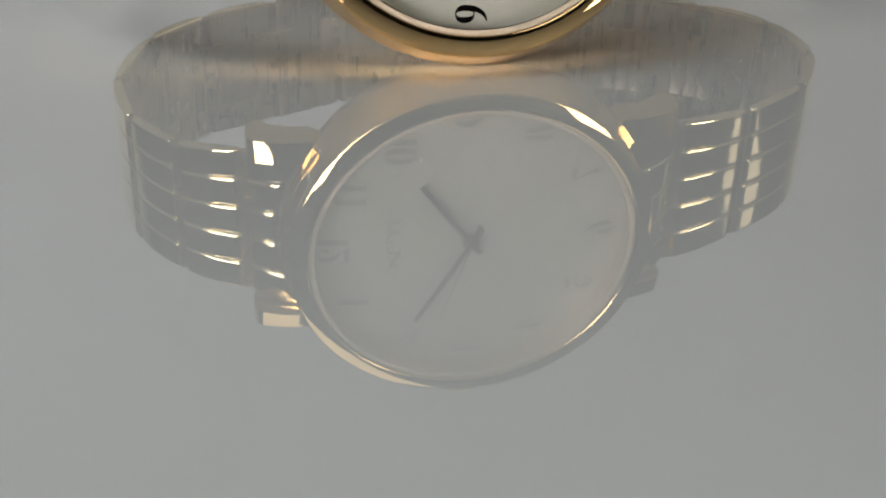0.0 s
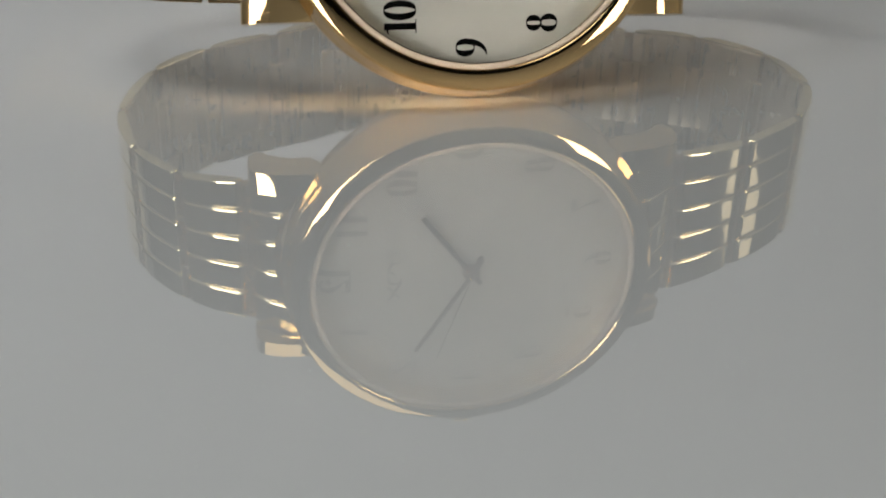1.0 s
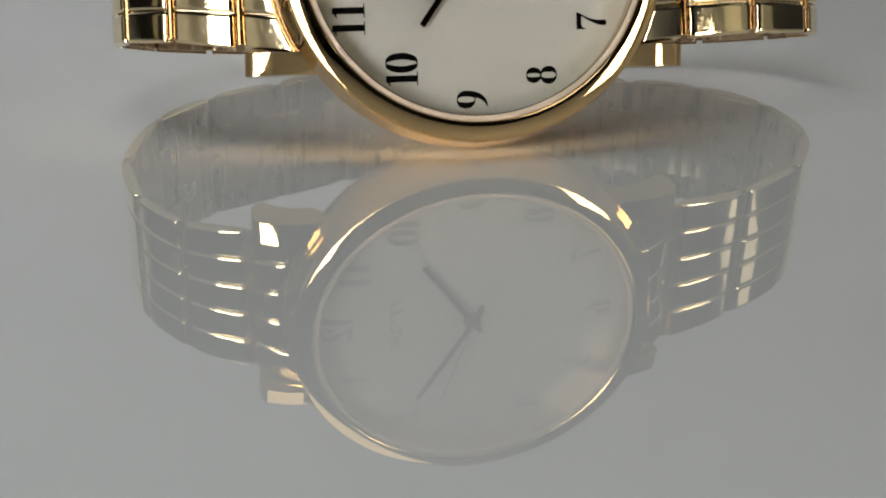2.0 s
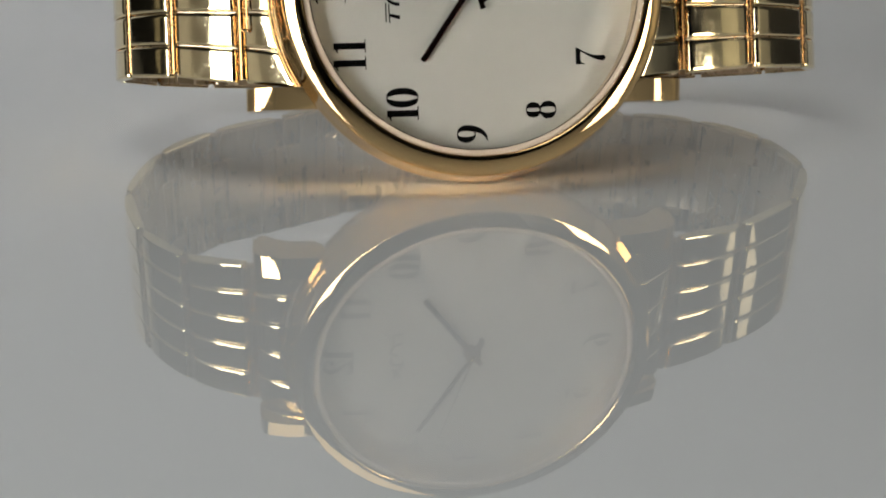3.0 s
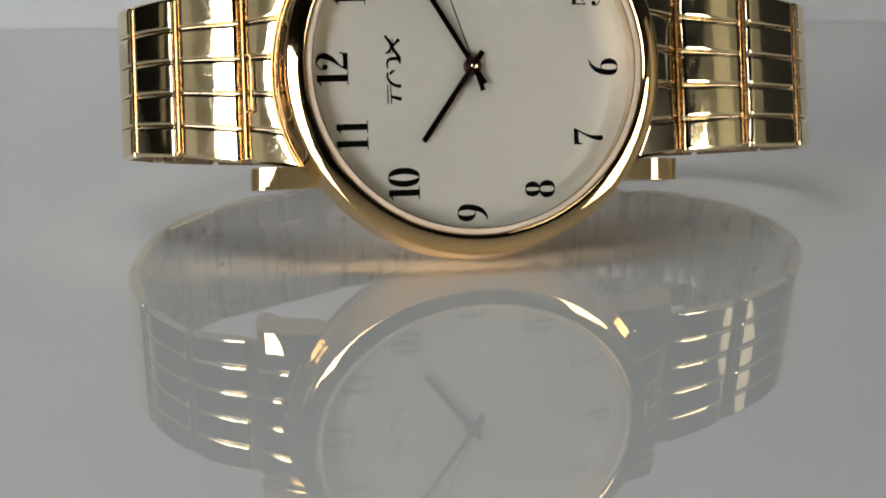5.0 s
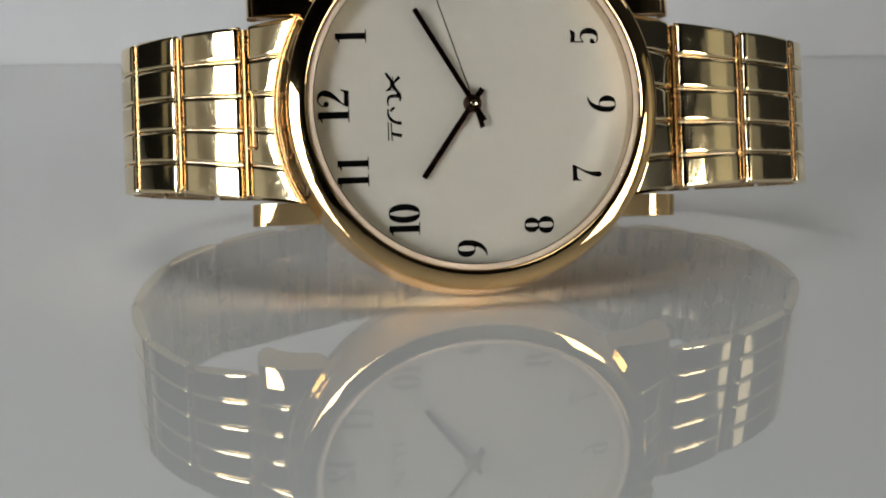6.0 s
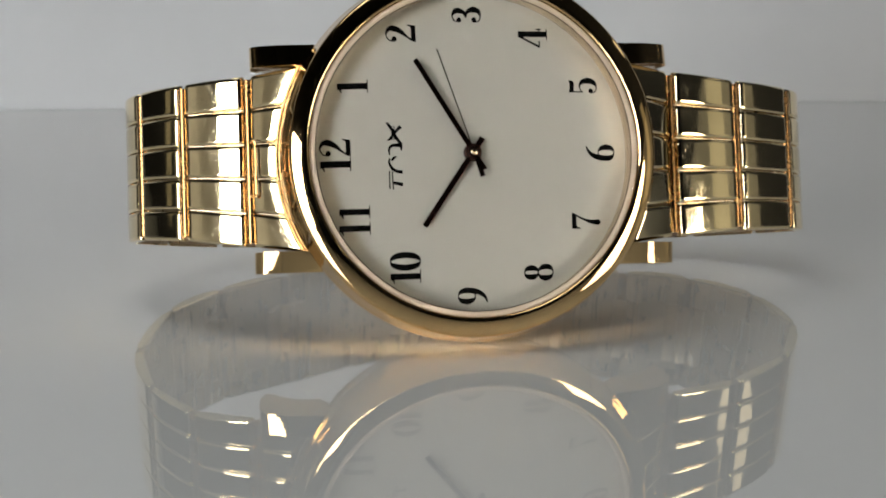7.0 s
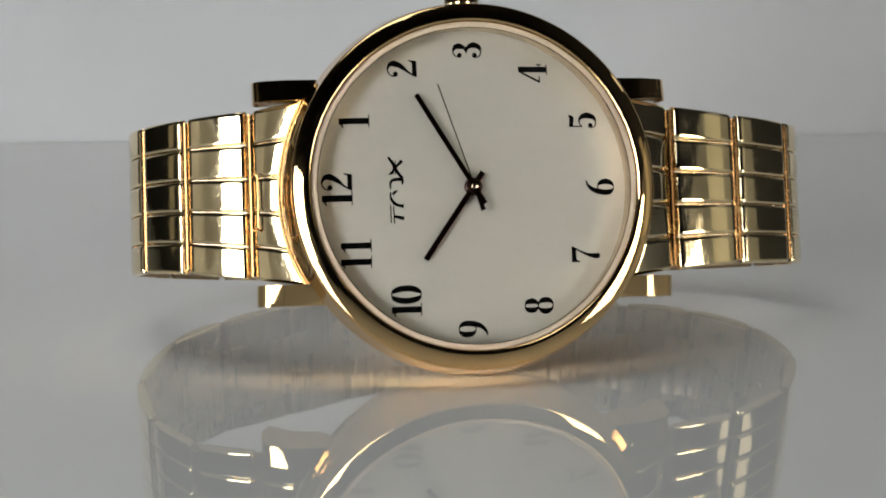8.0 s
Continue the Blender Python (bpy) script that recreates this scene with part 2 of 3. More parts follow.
case = piece("case", lathe(case_profile, 192), GOLD_CASE, "polished gold-tone round case")
# rounded inner lip, gently domed top, then a steep side wall down to the shoulder
lip = [(17.8 - 0.42 * math.cos(radians(9 * k)), 1.95 + 0.5 * math.sin(radians(9 * k))) for k in range(11)]
BEND = ((0.0, 0), (0.12, 14), (1.46, 28), (1.98, 80), (4.15, 82))
flank, r, w = [], 17.8, 2.45
for k in range(83):
    arc = 0.05 * k + 0.025
    (s0, b0), (s1, b1) = next((p, q) for p, q in zip(BEND, BEND[1:]) if arc <= q[0])
    b = radians(b0 + (b1 - b0) * (arc - s0) / (s1 - s0))
    r, w = r + 0.05 * math.cos(b), w - 0.05 * math.sin(b)
    flank.append((r, w))
bezel_profile = [(17.38, -1.0)] + lip + flank + [(19.97, -1.1), (19.97, -2.4), (18.5, -2.4)]
piece("bezel", lathe(bezel_profile, 192), GOLD_CASE, "rounded polished gold bezel")
piece("inner_ring", lathe(rounded([(16.9, -0.95), (16.8, 0.4), (16.84, 0.5), (16.74, 1.96), (17.3, 1.96), (17.3, -0.95)], 0.05, 2), 192), ROSE, "pale rose-gold inner ring")
piece("crystal_seat", lathe(rounded([(16.8, 1.8), (16.8, 2.02), (17.1, 2.05), (17.37, 2.0), (17.37, 1.8)], 0.05, 3), 192), SEAT, "pale cream ring under the crystal edge")
piece("gasket", lathe([(16.74, 1.96), (16.73, 2.03), (16.8, 2.03), (16.8, 1.96)], 160), INK, "thin black gasket")
piece("case_back", lathe([(0.2, -7.3), (13.9, -7.3), (13.6, -7.9), (0.2, -8.1)], 96), GOLD_BACK, "brushed steel case back")



def dome(r):
    """Height of the dial's face, which bends down towards its rim."""
    return -0.75 * max(0.0, (r - 13.0) / 4.0) ** 2.2


dial = piece("dial", lathe([(0.02, 0.0), (8.0, 0.0)] + [(12.8 + 0.256 * k, dome(12.8 + 0.256 * k)) for k in range(17)] + [(16.9, -0.85), (16.9, -1.3), (0.02, -1.3)], 160), DIAL, "silvery white dial with domed rim")
crystal = piece("crystal", lathe([(0.01 + 17.2 * k / 12, 2.42 - 0.18 * (k / 12) ** 2) for k in range(13)] + [(17.34, 2.2), (17.36, 2.08)] + [(17.34 - 17.33 * k / 12, 2.24 - 0.18 * (1 - k / 12) ** 2) for k in range(13)], 160), GLASS, "clear low-domed crystal")
crystal.visible_shadow = False

# crown, knurled
bm = bmesh.new()
count = 96
rows = []
for v, k in ((19.6, 0.72), (20.3, 0.72), (20.3, 0.93), (20.5, 1.0), (22.4, 1.0), (22.8, 0.9), (22.9, 0.5)):
    ring = []
    for i in range(count):
        r = 1.85 * k * (1.0 if i % 4 in (0, 1) else 0.93)
        t = 2 * math.pi * i / count
        ring.append(bm.verts.new(Vector((r * math.cos(t), v, -3.0 + r * math.sin(t))) * MM))
    rows.append(ring)
for p, q in zip(rows, rows[1:]):
    for i in range(count):
        bm.faces.new((p[i], p[(i + 1) % count], q[(i + 1) % count], q[i]))
bm.faces.new(rows[0])
bm.faces.new(rows[-1])
piece("crown", bm, GOLD, "knurled gold crown", False)

# lugs
for su in (-1, 1):
    for sv in (-1, 1):
        outline = rounded([(15.5, -1.75), (19.7, -2.1), (22.3, -3.05), (22.95, -4.2), (22.6, -7.2), (21.5, -7.5), (20.2, -6.3), (18.6, -5.6), (15.5, -5.4)], 0.7, 6)
        lo, hi = sorted((sv * 9.8, sv * 12.05))
        piece("lug", prism(outline, lo, hi, lambda p, q, c, s=su: (s * p, c, q - (0.68 * (q + 7.6) / 5.7 if abs(c) > 11 else 0)), 0.55), GOLD_CASE, "polished gold lug")


# ---- printed numerals: high-contrast serif figures ----
THICK, THIN = 0.205, 0.035


class Sheet:
    """Collects flat shapes of one print, in a unit box (x right, y up), and lifts them a hair off the dial."""

    def __init__(self):
        self.bm, self.level = bmesh.new(), 0

    def poly(self, pts):
        self.level += 1
        z = 0.03 + 0.0015 * self.level
        top = [self.bm.verts.new((p[0], p[1], z)) for p in pts]
        self.bm.faces.new(top)

    def ribbon(self, pts, widths=None, per=8, contrast=True):
        path = smooth_path(pts, per) if len(pts) > 2 else [Vector(pts[0]).lerp(Vector(pts[1]), k / 8) for k in range(9)]
        self.level += 1
        z, n, rows = 0.03 + 0.0015 * self.level, len(path), []
        for i, p in enumerate(path):
            t = (path[min(i + 1, n - 1)] - path[max(i - 1, 0)]).normalized()
            if widths:
                f = i / (n - 1) * (len(widths) - 1)
                k = min(int(f), len(widths) - 2)
                w = widths[k] + (widths[k + 1] - widths[k]) * (f - k)
            else:
                w = THIN + (THICK - THIN) * abs(t.y) ** 2.2
            nrm = Vector((-t.y, t.x)) * w / 2
            rows.append((self.bm.verts.new((*(p + nrm), z)), self.bm.verts.new((*(p - nrm), z))))
        for (p, q), (r, s) in zip(rows, rows[1:]):
            self.bm.faces.new((p, q, s, r))

    def ball(self, x, y, r):
        self.poly([(x + r * math.cos(k * math.pi / 8), y + r * math.sin(k * math.pi / 8)) for k in range(16)])


def ellipse(x, y, rx, ry):
    return [(x + rx * math.cos(k * math.pi / 8), y + ry * math.sin(k * math.pi / 8)) for k in range(18)]


def digit(s, ch, x):
    def m(pts):
        return [(px + x, py) for px, py in pts]
    if ch == "0":
        s.ribbon(m(ellipse(0.3, 0.5, 0.205, 0.483)), None, 4)
    elif ch == "1":
        s.ribbon(m([(0.31, 0.02), (0.31, 0.985)]), (THICK, THICK))
        s.poly(m([(0.1, 0.0), (0.52, 0.0), (0.52, 0.035), (0.1, 0.035)]))
        s.poly(m([(0.415, 0.985), (0.3, 0.985), (0.1, 0.87), (0.1, 0.835), (0.25, 0.875)]))
    elif ch == "2":
        s.ball(x + 0.145, 0.72, 0.085)
        s.ribbon(m([(0.075, 0.71), (0.11, 0.88), (0.27, 0.98), (0.44, 0.9), (0.47, 0.74), (0.38, 0.52), (0.22, 0.31), (0.09, 0.12)]), (0.04, 0.04, 0.04, 0.13, 0.2, 0.16, 0.07, 0.05))
        s.poly(m([(0.04, 0.0), (0.54, 0.0), (0.58, 0.27), (0.545, 0.27), (0.5, 0.17), (0.42, 0.155), (0.3, 0.165), (0.12, 0.16), (0.06, 0.1)]))
    elif ch == "3":
        s.ball(x + 0.135, 0.76, 0.085)
        s.ribbon(m([(0.065, 0.76), (0.12, 0.92), (0.27, 0.98), (0.41, 0.89), (0.44, 0.75), (0.37, 0.58), (0.2, 0.52)]), (0.04, 0.04, 0.05, 0.17, 0.2, 0.12, 0.035))
        s.ribbon(m([(0.2, 0.525), (0.38, 0.47), (0.475, 0.27), (0.41, 0.08), (0.25, 0.018), (0.1, 0.08), (0.06, 0.22)]), (0.035, 0.12, 0.21, 0.17, 0.05, 0.04, 0.04))
        s.ball(x + 0.135, 0.24, 0.088)
    elif ch == "4":
        s.poly(m([(0.34, 0.985), (0.0, 0.31), (0.0, 0.265), (0.06, 0.28), (0.36, 0.88)]))
        s.poly(m([(0.0, 0.255), (0.6, 0.255), (0.6, 0.3), (0.0, 0.3)]))
        s.poly(m([(0.555, 0.19), (0.6, 0.19), (0.6, 0.37), (0.555, 0.37)]))
        s.ribbon(m([(0.42, 0.02), (0.42, 0.985)]), (THICK * 0.9, THICK * 0.9))
        s.poly(m([(0.24, 0.0), (0.59, 0.0), (0.59, 0.035), (0.24, 0.035)]))
    elif ch == "5":
        s.poly(m([(0.09, 0.985), (0.2, 0.955), (0.36, 0.955), (0.51, 0.99), (0.46, 0.83), (0.36, 0.79), (0.13, 0.82)]))
        s.ribbon(m([(0.11, 0.95), (0.1, 0.5)]), (0.045, 0.04))
        s.ribbon(m([(0.1, 0.51), (0.2, 0.6), (0.33, 0.6), (0.44, 0.5), (0.475, 0.31), (0.42, 0.11), (0.27, 0.02), (0.11, 0.07), (0.06, 0.21)]), (0.035, 0.035, 0.07, 0.16, 0.21, 0.17, 0.05, 0.04, 0.04))
        s.ball(x + 0.135, 0.22, 0.086)
    elif ch in "69":
        def f(pts):
            return m(pts if ch == "6" else [(0.6 - px, 1 - py) for px, py in pts])
        s.ribbon(f(ellipse(0.3, 0.3, 0.2, 0.283)), None, 4)
        s.ribbon(f([(0.1, 0.28), (0.12, 0.52), (0.21, 0.75), (0.36, 0.91), (0.55, 0.985)]), (0.2, 0.2, 0.17, 0.1, 0.03))
    elif ch == "7":
        s.poly(m([(0.04, 0.985), (0.57, 0.985), (0.57, 0.93), (0.47, 0.83), (0.2, 0.83), (0.1, 0.8), (0.075, 0.7), (0.04, 0.7)]))
        s.ribbon(m([(0.555, 0.95), (0.4, 0.68), (0.3, 0.45), (0.255, 0.25), (0.25, 0.09)]), (0.05, 0.06, 0.1, 0.16, 0.19))
        s.ball(x + 0.25, 0.09, 0.09)
    elif ch == "8":
        s.ribbon(m(ellipse(0.3, 0.755, 0.165, 0.225)), None, 4)
        s.ribbon(m(ellipse(0.3, 0.27, 0.205, 0.253)), None, 4)


NUMERALS = {"12": (-16.16, -1.72, -12.91, 1.69), "1": (-14.11, 6.50, -10.89, 7.88), "2": (-8.84, 11.79, -5.64, 13.71), "3": (-1.73, 13.83, 1.48, 15.63),
            "4": (5.37, 11.13, 8.59, 13.20), "5": (10.68, 6.14, 13.87, 7.88), "6": (12.34, -1.14, 15.54, 0.66), "7": (10.5, -8.32, 13.74, -6.60),
            "8": (5.13, -13.74, 8.35, -11.93), "9": (-2.05, -15.99, 1.17, -14.21), "10": (-9.15, -13.55, -5.91, -10.29), "11": (-14.28, -8.40, -11.06, -5.34)}
for text, (u0, v0, u1, v1) in NUMERALS.items():
    s = Sheet()
    advance = {"12": 0.5, "11": 0.54, "10": 0.5}.get(text, 0.5)
    for i, ch in enumerate(text):
        digit(s, ch, i * advance)
    xs, ys = [v.co.x for v in s.bm.verts], [v.co.y for v in s.bm.verts]
    x0, x1, y0, y1 = min(xs), max(xs), min(ys), max(ys)
    for v in s.bm.verts:
        px, py = (v.co.x - x0) / (x1 - x0), (v.co.y - y0) / (y1 - y0)
        u, w = u1 - py * (u1 - u0), v0 + px * (v1 - v0)
        v.co = Vector((u, w, v.co.z + dome(math.hypot(u, w)))) * MM
    part("numeral", s.bm, INK, dial, "black printed serif numeral " + text, False)

# maker's mark as plain bars and curved strokes
s = Sheet()
for pts, w in (([(-8.90, -1.77), (-8.90, -3.70)], (0.10, 0.10)), ([(-8.60, -1.85), (-8.54, -3.76)], (0.10, 0.10)), ([(-8.52, -3.0), (-7.50, -3.24)], (0.24, 0.32)),
               ([(-8.86, -0.42), (-8.87, -1.0), (-8.55, -1.56), (-8.05, -1.84), (-7.50, -1.92)], (0.12, 0.2, 0.26, 0.26, 0.3)),
               ([(-8.62, -0.7), (-8.4, -0.42), (-8.1, -0.26)], (0.2, 0.24, 0.08)),
               ([(-8.84, -0.12), (-8.86, 0.5), (-8.62, 0.84), (-8.1, 0.92), (-7.60, 0.82), (-7.58, 0.34)], (0.1, 0.2, 0.26, 0.3, 0.3, 0.1)),
               ([(-9.02, 3.31), (-8.55, 2.6), (-8.1, 1.75), (-7.54, 0.95)], (0.2, 0.26, 0.26, 0.3)),
               ([(-7.56, 2.9), (-8.1, 2.36), (-8.7, 1.62), (-9.02, 1.46)], (0.3, 0.22, 0.22, 0.1)),
               ([(-8.52, 2.95), (-8.52, 1.46)], (0.1, 0.1)), ([(-8.28, 2.95), (-8.28, 1.46)], (0.1, 0.1))):
    s.ribbon(pts, [1.25 * k for k in w])
for v in s.bm.verts:
    v.co = v.co * MM
part("maker_mark", s.bm, INK, dial, "black printed mark of curved strokes", False)


# ---- hour, minute and second hand ----
def hand(name, tip, tail, width, level, thick, label, taper=1.0):
    d = Vector(tip)
    length, back = d.length, tail
    bm = bmesh.new()
    w0, w1 = width / 2, width * taper / 2
    outline = [(-back, -w0), (-back, w0), (length - 0.1, w1), (length, w1 * 0.6), (length, -w1 * 0.6), (length - 0.1, -w1)]
    ang = math.atan2(d.y, d.x)
    turn = Matrix.Rotation(ang, 3, "Z")
    return piece(name, prism(outline, level, level + thick, lambda p, q, c: turn @ Vector((p, q, c)), min(0.06, width * 0.2)), HAND, label, False)


hand("hour_hand", (-5.42, -7.72), 1.85, 0.62, 0.45, 0.13, "dark brown baton hour hand")
hand("minute_hand", (-5.92, 9.86), 2.2, 0.58, 0.74, 0.12, "dark brown baton minute hand")
second = hand("second_hand", (-3.62, 10.90), 2.7, 0.12, 1.05, 0.05, "thin dark second hand")
d = Vector((3.62, -10.90, 0)).normalized()
turn = Matrix.Rotation(math.atan2(d.y, d.x), 3, "Z")
part("counterweight", prism([(0.4, -0.2), (2.75, -0.28), (2.75, 0.28), (0.4, 0.2)], 1.04, 1.115, lambda p, q, c: turn @ Vector((p, q, c))), HAND, second, "", False)
piece("hand_hub", lathe(rounded([(0.05, 0.0), (0.98, 0.0), (0.98, 0.38), (0.9, 0.58), (0.9, 0.62), (0.84, 0.82), (0.62, 0.98), (0.6, 1.12), (0.05, 1.12)], 0.05, 2), 48), HAND, "dark round hand hub")
piece("centre_pin", lathe([(0.01, 1.08), (0.34, 1.08), (0.32, 1.24), (0.2, 1.3), (0.01, 1.31)], 32), GOLD, "bright centre pin")

# ---- bracelet ----
# joints on the outer face, from the 12 o'clock side round the back to the 6 o'clock side: u, w, half width, middle
JOINTS = [(-23.3, -6.5, 9.24, 0.17), (-30.25, -10.6, 8.57, 0.55), (-34.9, -17.2, 8.3, 0.85), (-36.3, -25.8, 8.3, 1.0), (-32.3, -34.8, 8.3, 1.1),
          (-25.65, -39.1, 8.3, 1.0), (-17.4, -41.5, 8.3, 0.9), (-9.1, -44.2, 8.3, 0.85), (-0.4, -46.0, 8.3, 0.72), (8.4, -44.2, 8.3, 0.7),
          (17.4, -40.4, 8.3, 0.6), (26.4, -36.2, 8.3, 0.5), (34.6, -33.6, 8.3, 0.5), (41.6, -28.4, 8.3, 0.45), (44.2, -20.2, 8.3, 0.2),
          (40.3, -12.7, 8.3, 0.05), (32.45, -8.1, 8.57, 0.1), (23.8, -5.4, 9.24, 0.1)]
CENTRE = Vector((3.0, -22.0))
ROWS_ACROSS = 5
ALONG = ((-1.0, 0.46), (-0.988, 0.25), (-0.965, 0.11), (-0.93, 0.035), (-0.87, 0.0), (-0.8, 0.0), (-0.45, 0.0), (0.0, 0.0), (0.45, 0.0), (0.8, 0.0), (0.87, 0.0), (0.93, 0.035), (0.965, 0.11), (0.988, 0.25), (1.0, 0.46))
ACROSS = ((-1.0, 0.34), (-0.975, 0.16), (-0.92, 0.05), (-0.8, 0.0), (-0.72, 0.0), (0.0, 0.0), (0.72, 0.0), (0.8, 0.0), (0.92, 0.05), (0.975, 0.16), (1.0, 0.34))


FLAT = ((-1.0, 0.12), (-0.985, 0.04), (-0.96, 0.0), (0.0, 0.0), (0.96, 0.0), (0.985, 0.04), (1.0, 0.12))
SOFT = ((-1.0, 0.5), (-0.985, 0.3), (-0.95, 0.16), (-0.9, 0.07), (-0.82, 0.02), (-0.7, 0.0), (-0.3, 0.0), (0.0, 0.0), (0.3, 0.0), (0.7, 0.0), (0.82, 0.02), (0.9, 0.07), (0.95, 0.16), (0.985, 0.3), (1.0, 0.5))


def pillow(place, depth, crown, ALONG=ALONG, ACROSS=ACROSS):
    """A softly crowned tile: place(s, t, n) with s, t in -1..1 and n millimetres outward."""
    bm = bmesh.new()
    top = [[bm.verts.new(Vector(place(s, t, -ds - dt + crown * (1 - s * s))) * MM) for t, dt in ACROSS] for s, ds in ALONG]
    ns, nt_ = len(ALONG), len(ACROSS)
    for i in range(ns - 1):
        for j in range(nt_ - 1):
            bm.faces.new((top[i][j], top[i][j + 1], top[i + 1][j + 1], top[i + 1][j]))
    rim = [top[i][0] for i in range(ns)] + [top[-1][j] for j in range(1, nt_)] + [top[i][-1] for i in range(ns - 2, -1, -1)] + [top[0][j] for j in range(nt_ - 2, 0, -1)]
    st = [(ALONG[i][0], -1) for i in range(ns)] + [(1, ACROSS[j][0]) for j in range(1, nt_)] + [(ALONG[i][0], 1) for i in range(ns - 2, -1, -1)] + [(-1, ACROSS[j][0]) for j in range(nt_ - 2, 0, -1)]
    low = [bm.verts.new(Vector(place(s, t, -depth)) * MM) for s, t in st]
    n = len(rim)
    for i in range(n):
        bm.faces.new((rim[i], rim[(i + 1) % n], low[(i + 1) % n], low[i]))
    bm.faces.new(low)
    return bm


def frame_of(j0, j1):
    p0, p1 = Vector(j0[:2]), Vector(j1[:2])
    along = (p1 - p0).normalized()
    out = Vector((along.y, -along.x))
    if out.dot((p0 + p1) / 2 - CENTRE) < 0:
        out = -out
    return p0, p1, along, out


rng = random.Random(4)
for index, (j0, j1) in enumerate(zip(JOINTS, JOINTS[1:])):
    p0, p1, along, out = frame_of(j0, j1)
    mid, half = (p0 + p1) / 2, (p1 - p0).length / 2 - 0.52
    crown = 0.55 if 2 <= index <= 14 else 0.30

    def at(s, n, v, mid=mid, half=half, along=along, out=out):
        q = mid + along * (s * half) + out * n
        return (q.x, v, q.y)

    def edge(s, t, j0=j0, j1=j1):
        k = (s + 1) / 2
        h, c = j0[2] + (j1[2] - j0[2]) * k, j0[3] + (j1[3] - j0[3]) * k
        return c + t * h

    # the link's core carries its tiles and plates
    core = bmesh.new()
    corners = [(s, t) for s, t in ((-0.96, -0.97), (0.96, -0.97), (0.96, 0.97), (-0.96, 0.97))]
    up = [core.verts.new(Vector(at(s, -0.5, edge(s, t))) * MM) for s, t in corners]
    dn = [core.verts.new(Vector(at(s, -0.9, edge(s, t))) * MM) for s, t in corners]
    core.faces.new(up), core.faces.new(dn)
    for i in range(4):
        core.faces.new((up[i], up[(i + 1) % 4], dn[(i + 1) % 4], dn[i]))
    bmesh.ops.bevel(core, geom=list(core.edges), offset=0.08 * MM, segments=2, affect="EDGES")
    link = piece("bracelet_link", core, GOLD_BACK, "", False)
    for r in range(ROWS_ACROSS):
        ta, tb = -1 + 2 * r / ROWS_ACROSS, -1 + 2 * (r + 1) / ROWS_ACROSS
        lean, tip = rng.uniform(-0.02, 0.02), rng.uniform(-0.006, 0.006)

        def place(s, t, n, ta=ta, tb=tb, at=at, edge=edge, lean=lean, tip=tip):
            gap = 0.006
            tt = (ta + gap) + (tb - ta - 2 * gap) * (t + 1) / 2
            return at(s, n + lean * s + tip * t, edge(s, tt))
        part("link_tile", pillow(place, 0.75, crown), GOLD, link)
    for t0, t1 in ((-0.96, -0.55), (0.55, 0.96)):
        for s0, s1 in ((-0.99, -0.36), (-0.32, 0.32), (0.36, 0.99)):
            def inside(s, t, n, t0=t0, t1=t1, s0=s0, s1=s1, at=at, edge=edge):
                k = s0 + (s1 - s0) * (s + 1) / 2
                return at(k, -0.98 - n, edge(k, t0 + (t1 - t0) * (t + 1) / 2))
            part("inner_plate", pillow(inside, 0.1, rng.uniform(0.03, 0.09), SOFT, FLAT), GOLD_BACK, link)

# hinge tubes and staggered middle plates at the joints
for i, j in enumerate(JOINTS):
    p = Vector(j[:2])
    out = (p - CENTRE).normalized()
    if 0 < i < len(JOINTS) - 1:
        _, _, _, oa = frame_of(JOINTS[i - 1], j)
        _, _, _, ob_ = frame_of(j, JOINTS[i + 1])
        out = (oa + ob_).normalized()
    elif i == 0:
        out = frame_of(JOINTS[0], JOINTS[1])[3]
    else:
        out = frame_of(JOINTS[-2], JOINTS[-1])[3]
    c = p - out * 0.6
    bm = bmesh.new()
    ring = []
    for v in (j[3] - j[2] + 0.45, j[3] + j[2] - 0.45):
        ring.append([bm.verts.new(Vector((c.x + 0.56 * math.cos(k * math.pi / 8), v, c.y + 0.56 * math.sin(k * math.pi / 8))) * MM) for k in range(16)])
    for k in range(16):
        bm.faces.new((ring[0][k], ring[0][(k + 1) % 16], ring[1][(k + 1) % 16], ring[1][k]))
    bm.faces.new(ring[0]), bm.faces.new(ring[1])
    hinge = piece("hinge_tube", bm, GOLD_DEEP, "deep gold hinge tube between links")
    along = Vector((-out.y, out.x))
    if 0 < i < len(JOINTS) - 1:
        for s0, s1 in ((-2.6, -0.9), (-0.85, 0.85), (0.9, 2.6)):
            def behind(s, t, n, p=p, along=along, out=out, j=j, s0=s0, s1=s1):
                z = p + along * (s0 + (s1 - s0) * (s + 1) / 2) - out * (1.42 + n)
                return (z.x, j[3] + t * 4.3, z.y)
            part("middle_plate", pillow(behind, 0.35, rng.uniform(0.03, 0.09), SOFT, FLAT), GOLD_BACK, hinge)

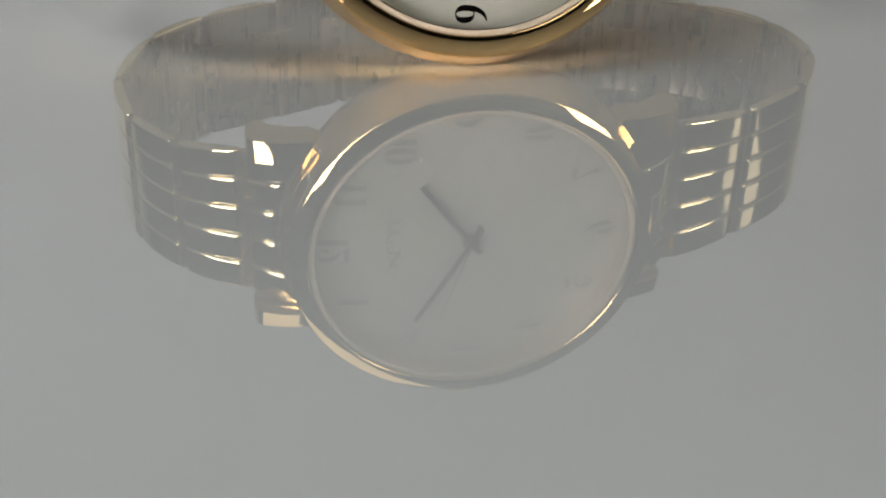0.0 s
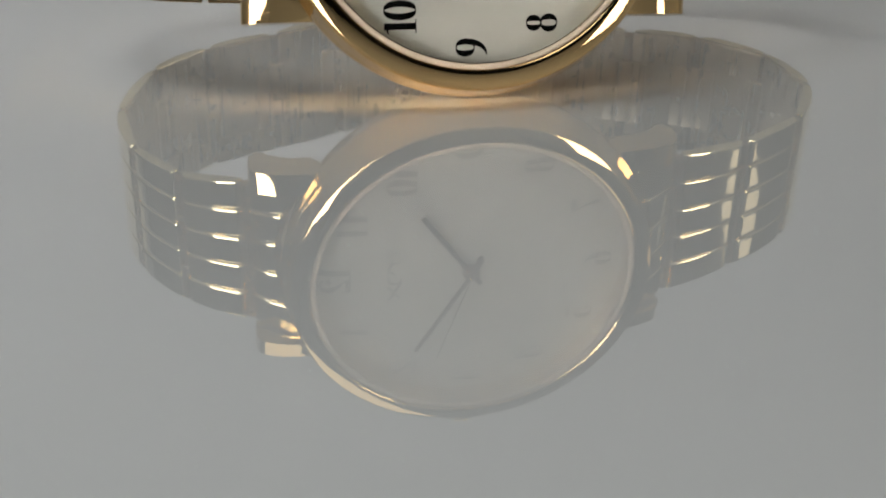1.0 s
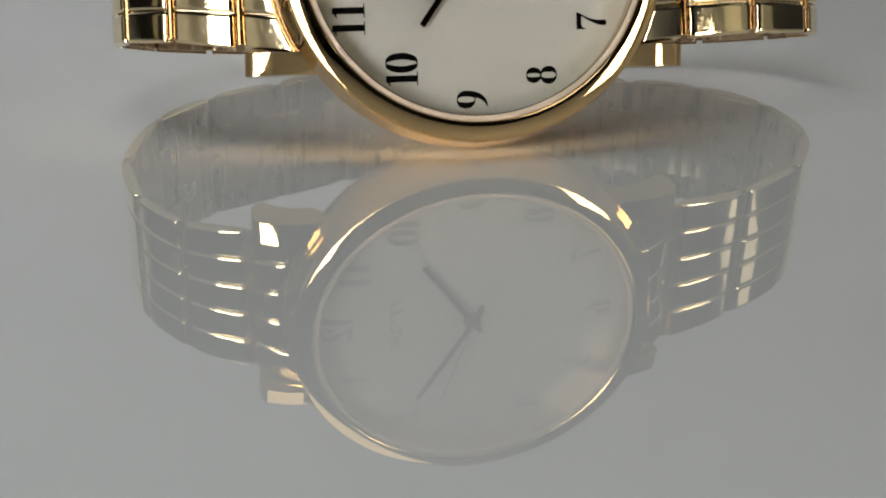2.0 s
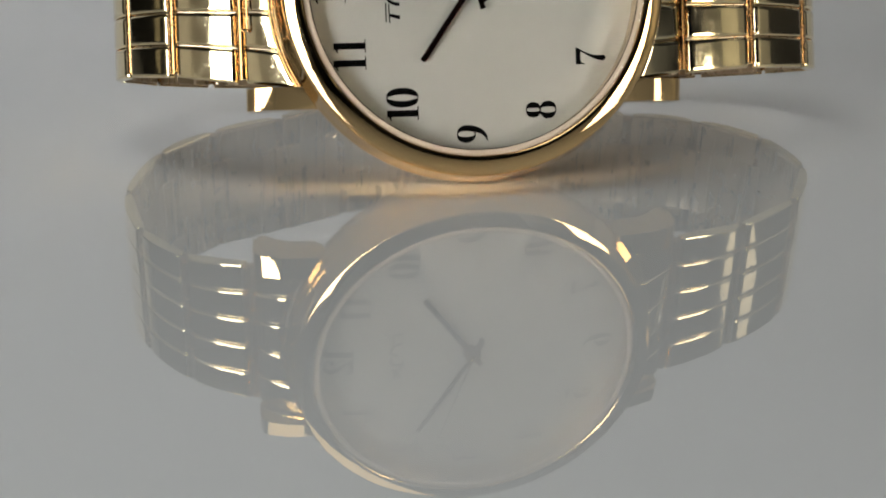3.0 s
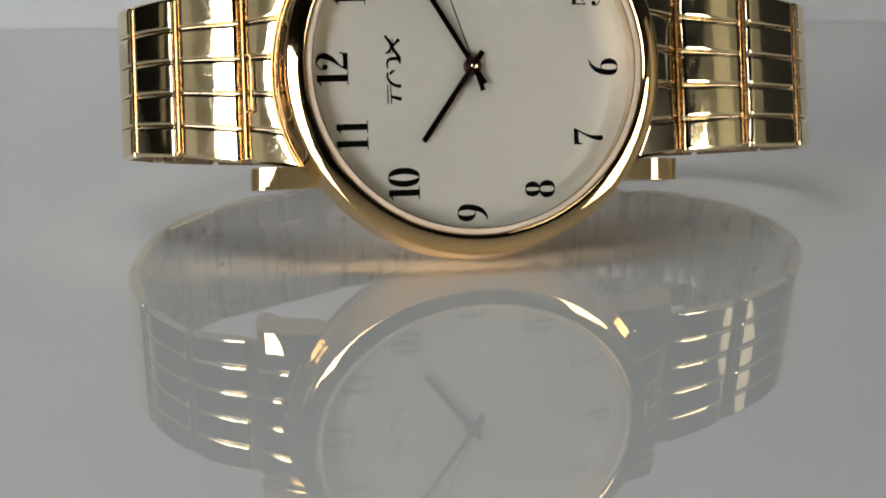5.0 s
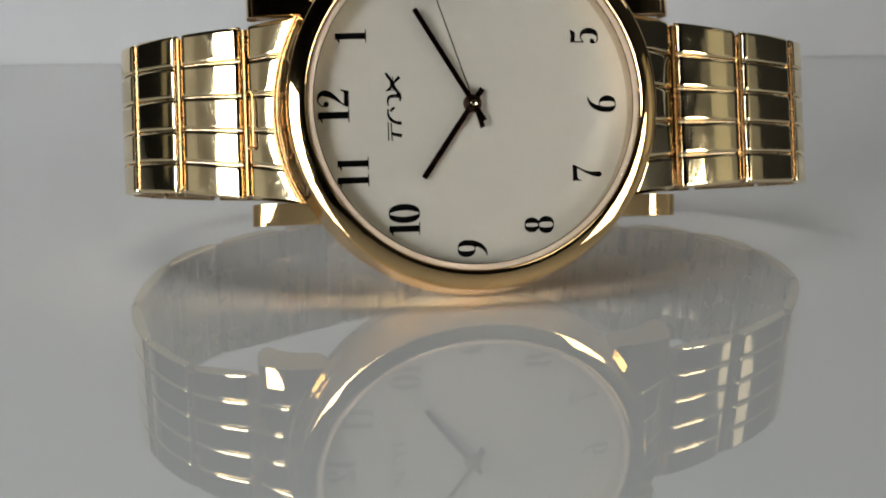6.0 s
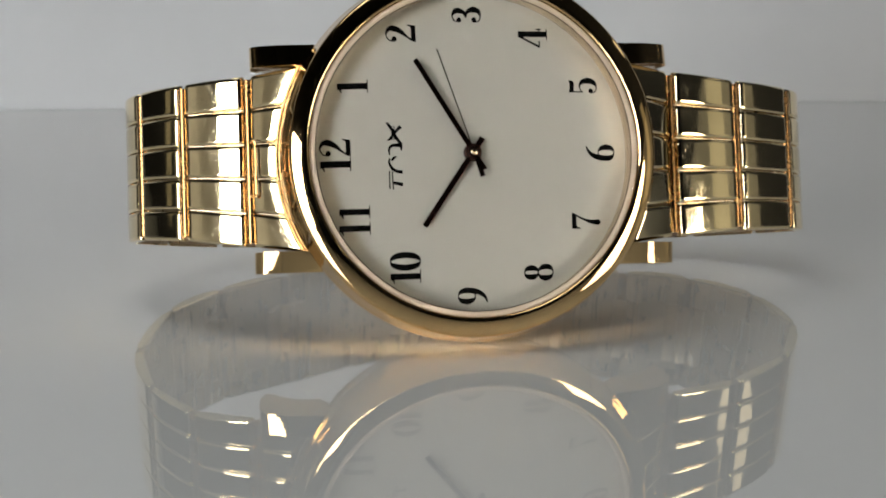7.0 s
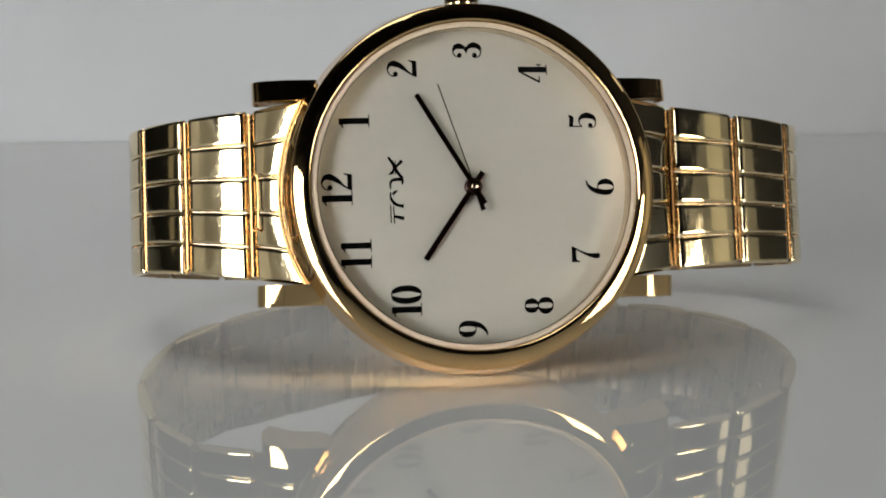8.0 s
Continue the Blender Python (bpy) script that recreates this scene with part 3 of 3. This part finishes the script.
# end pieces between the lugs, hugging the case
for side, j, slope in ((-1, JOINTS[0], 0.68), (1, JOINTS[-1], (-2.1 - JOINTS[-1][1]) / (JOINTS[-1][0] - 19.5))):
    def place_at(s, t, n, side=side, j=j, slope=slope):
        v = t * (9.92 + (j[2] - 9.92) * (s + 1) / 2) + j[3] * (s + 1) / 2
        inner = math.sqrt(20.3 ** 2 - v * v)
        k = (s + 1) / 2
        far = abs(j[0]) - 0.45
        u = inner + (far - inner) * k
        w = j[1] + slope * (far - u) if side < 0 else -2.1 + (j[1] + 2.1) * k
        a = math.atan(slope)
        return (side * (u + n * math.sin(a)), v, w + n * math.cos(a))

    def core_at(s, t, n, f=place_at):
        return f(s * 0.97, t, n - 0.6)
    end = piece("end_piece", pillow(core_at, 2.2, 0.0), GOLD_BACK, "gold end piece of the bracelet hugging the case")
    for r in range(ROWS_ACROSS):
        ta, tb = -1 + 2 * r / ROWS_ACROSS, -1 + 2 * (r + 1) / ROWS_ACROSS

        def tile_at(s, t, n, ta=ta, tb=tb, f=place_at):
            return f(s, ta + 0.006 + (tb - ta - 0.012) * (t + 1) / 2, n)
        part("end_tile", pillow(tile_at, 1.3, 0.16), GOLD, end)
    if side < 0:
        for lift, out, radius in ((0.1, -0.02, 0.16), (0.0, -0.3, 0.1)):
            rim = [place_at(-1, -1 + 2 * k / 40, lift) for k in range(41)]
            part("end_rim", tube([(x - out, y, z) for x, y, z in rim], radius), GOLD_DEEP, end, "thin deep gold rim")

# small wire clip beside the hinge on the 12 o'clock side
j = JOINTS[0]
path = smooth_path([(0.05, -3.5), (0.5, -3.75), (0.82, -3.45), (0.8, -2.9), (0.84, 0.0), (0.8, 1.5), (0.82, 2.0), (0.5, 2.35), (0.05, 2.1)], 5)
bm = tube([(j[0] + p.x, p.y, j[1] + 0.62 + 0.25 * p.x) for p in path], 0.13)
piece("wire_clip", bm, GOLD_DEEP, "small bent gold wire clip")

# ---- dust on the table ----
def speck(bm, x, y, r, stretch=1.0):
    bmesh.ops.create_icosphere(bm, subdivisions=1, radius=r * MM, matrix=Matrix.Translation((x * MM, y * MM, r * 0.5 * MM)) @ Matrix.Diagonal((1, stretch, 0.6, 1)))


specks = bmesh.new()
rng = random.Random(11)
for i in range(34):
    speck(specks, rng.uniform(-70, 75), rng.uniform(-75, 60), rng.uniform(0.03, 0.06), rng.uniform(0.6, 1.6))
for x, y in ((18.8, -7.3), (21.3, 8.9), (-13.3, 10.3), (-12.4, 10.9), (-12.0, 10.1), (-15.0, 3.2), (-11.8, 25.0)):
    speck(specks, x, y, rng.uniform(0.07, 0.1), rng.uniform(0.8, 1.8))
tagged(new("dust_specks", mesh_of("dust_specks", specks, DUST)), "tiny pale dust specks scattered on the table", "dust", kind="stuff")

grit = bmesh.new()
for x, y in ((30.9, -1.0), (27.1, -12.0), (-1.4, -8.3), (-1.1, -8.15), (-0.75, -8.05)):
    speck(grit, x, y, 0.07, 1.4)
tagged(new("dark_specks", mesh_of("dark_specks", grit, GRIT)), "few tiny dark grit specks on the table", "dust", kind="stuff")
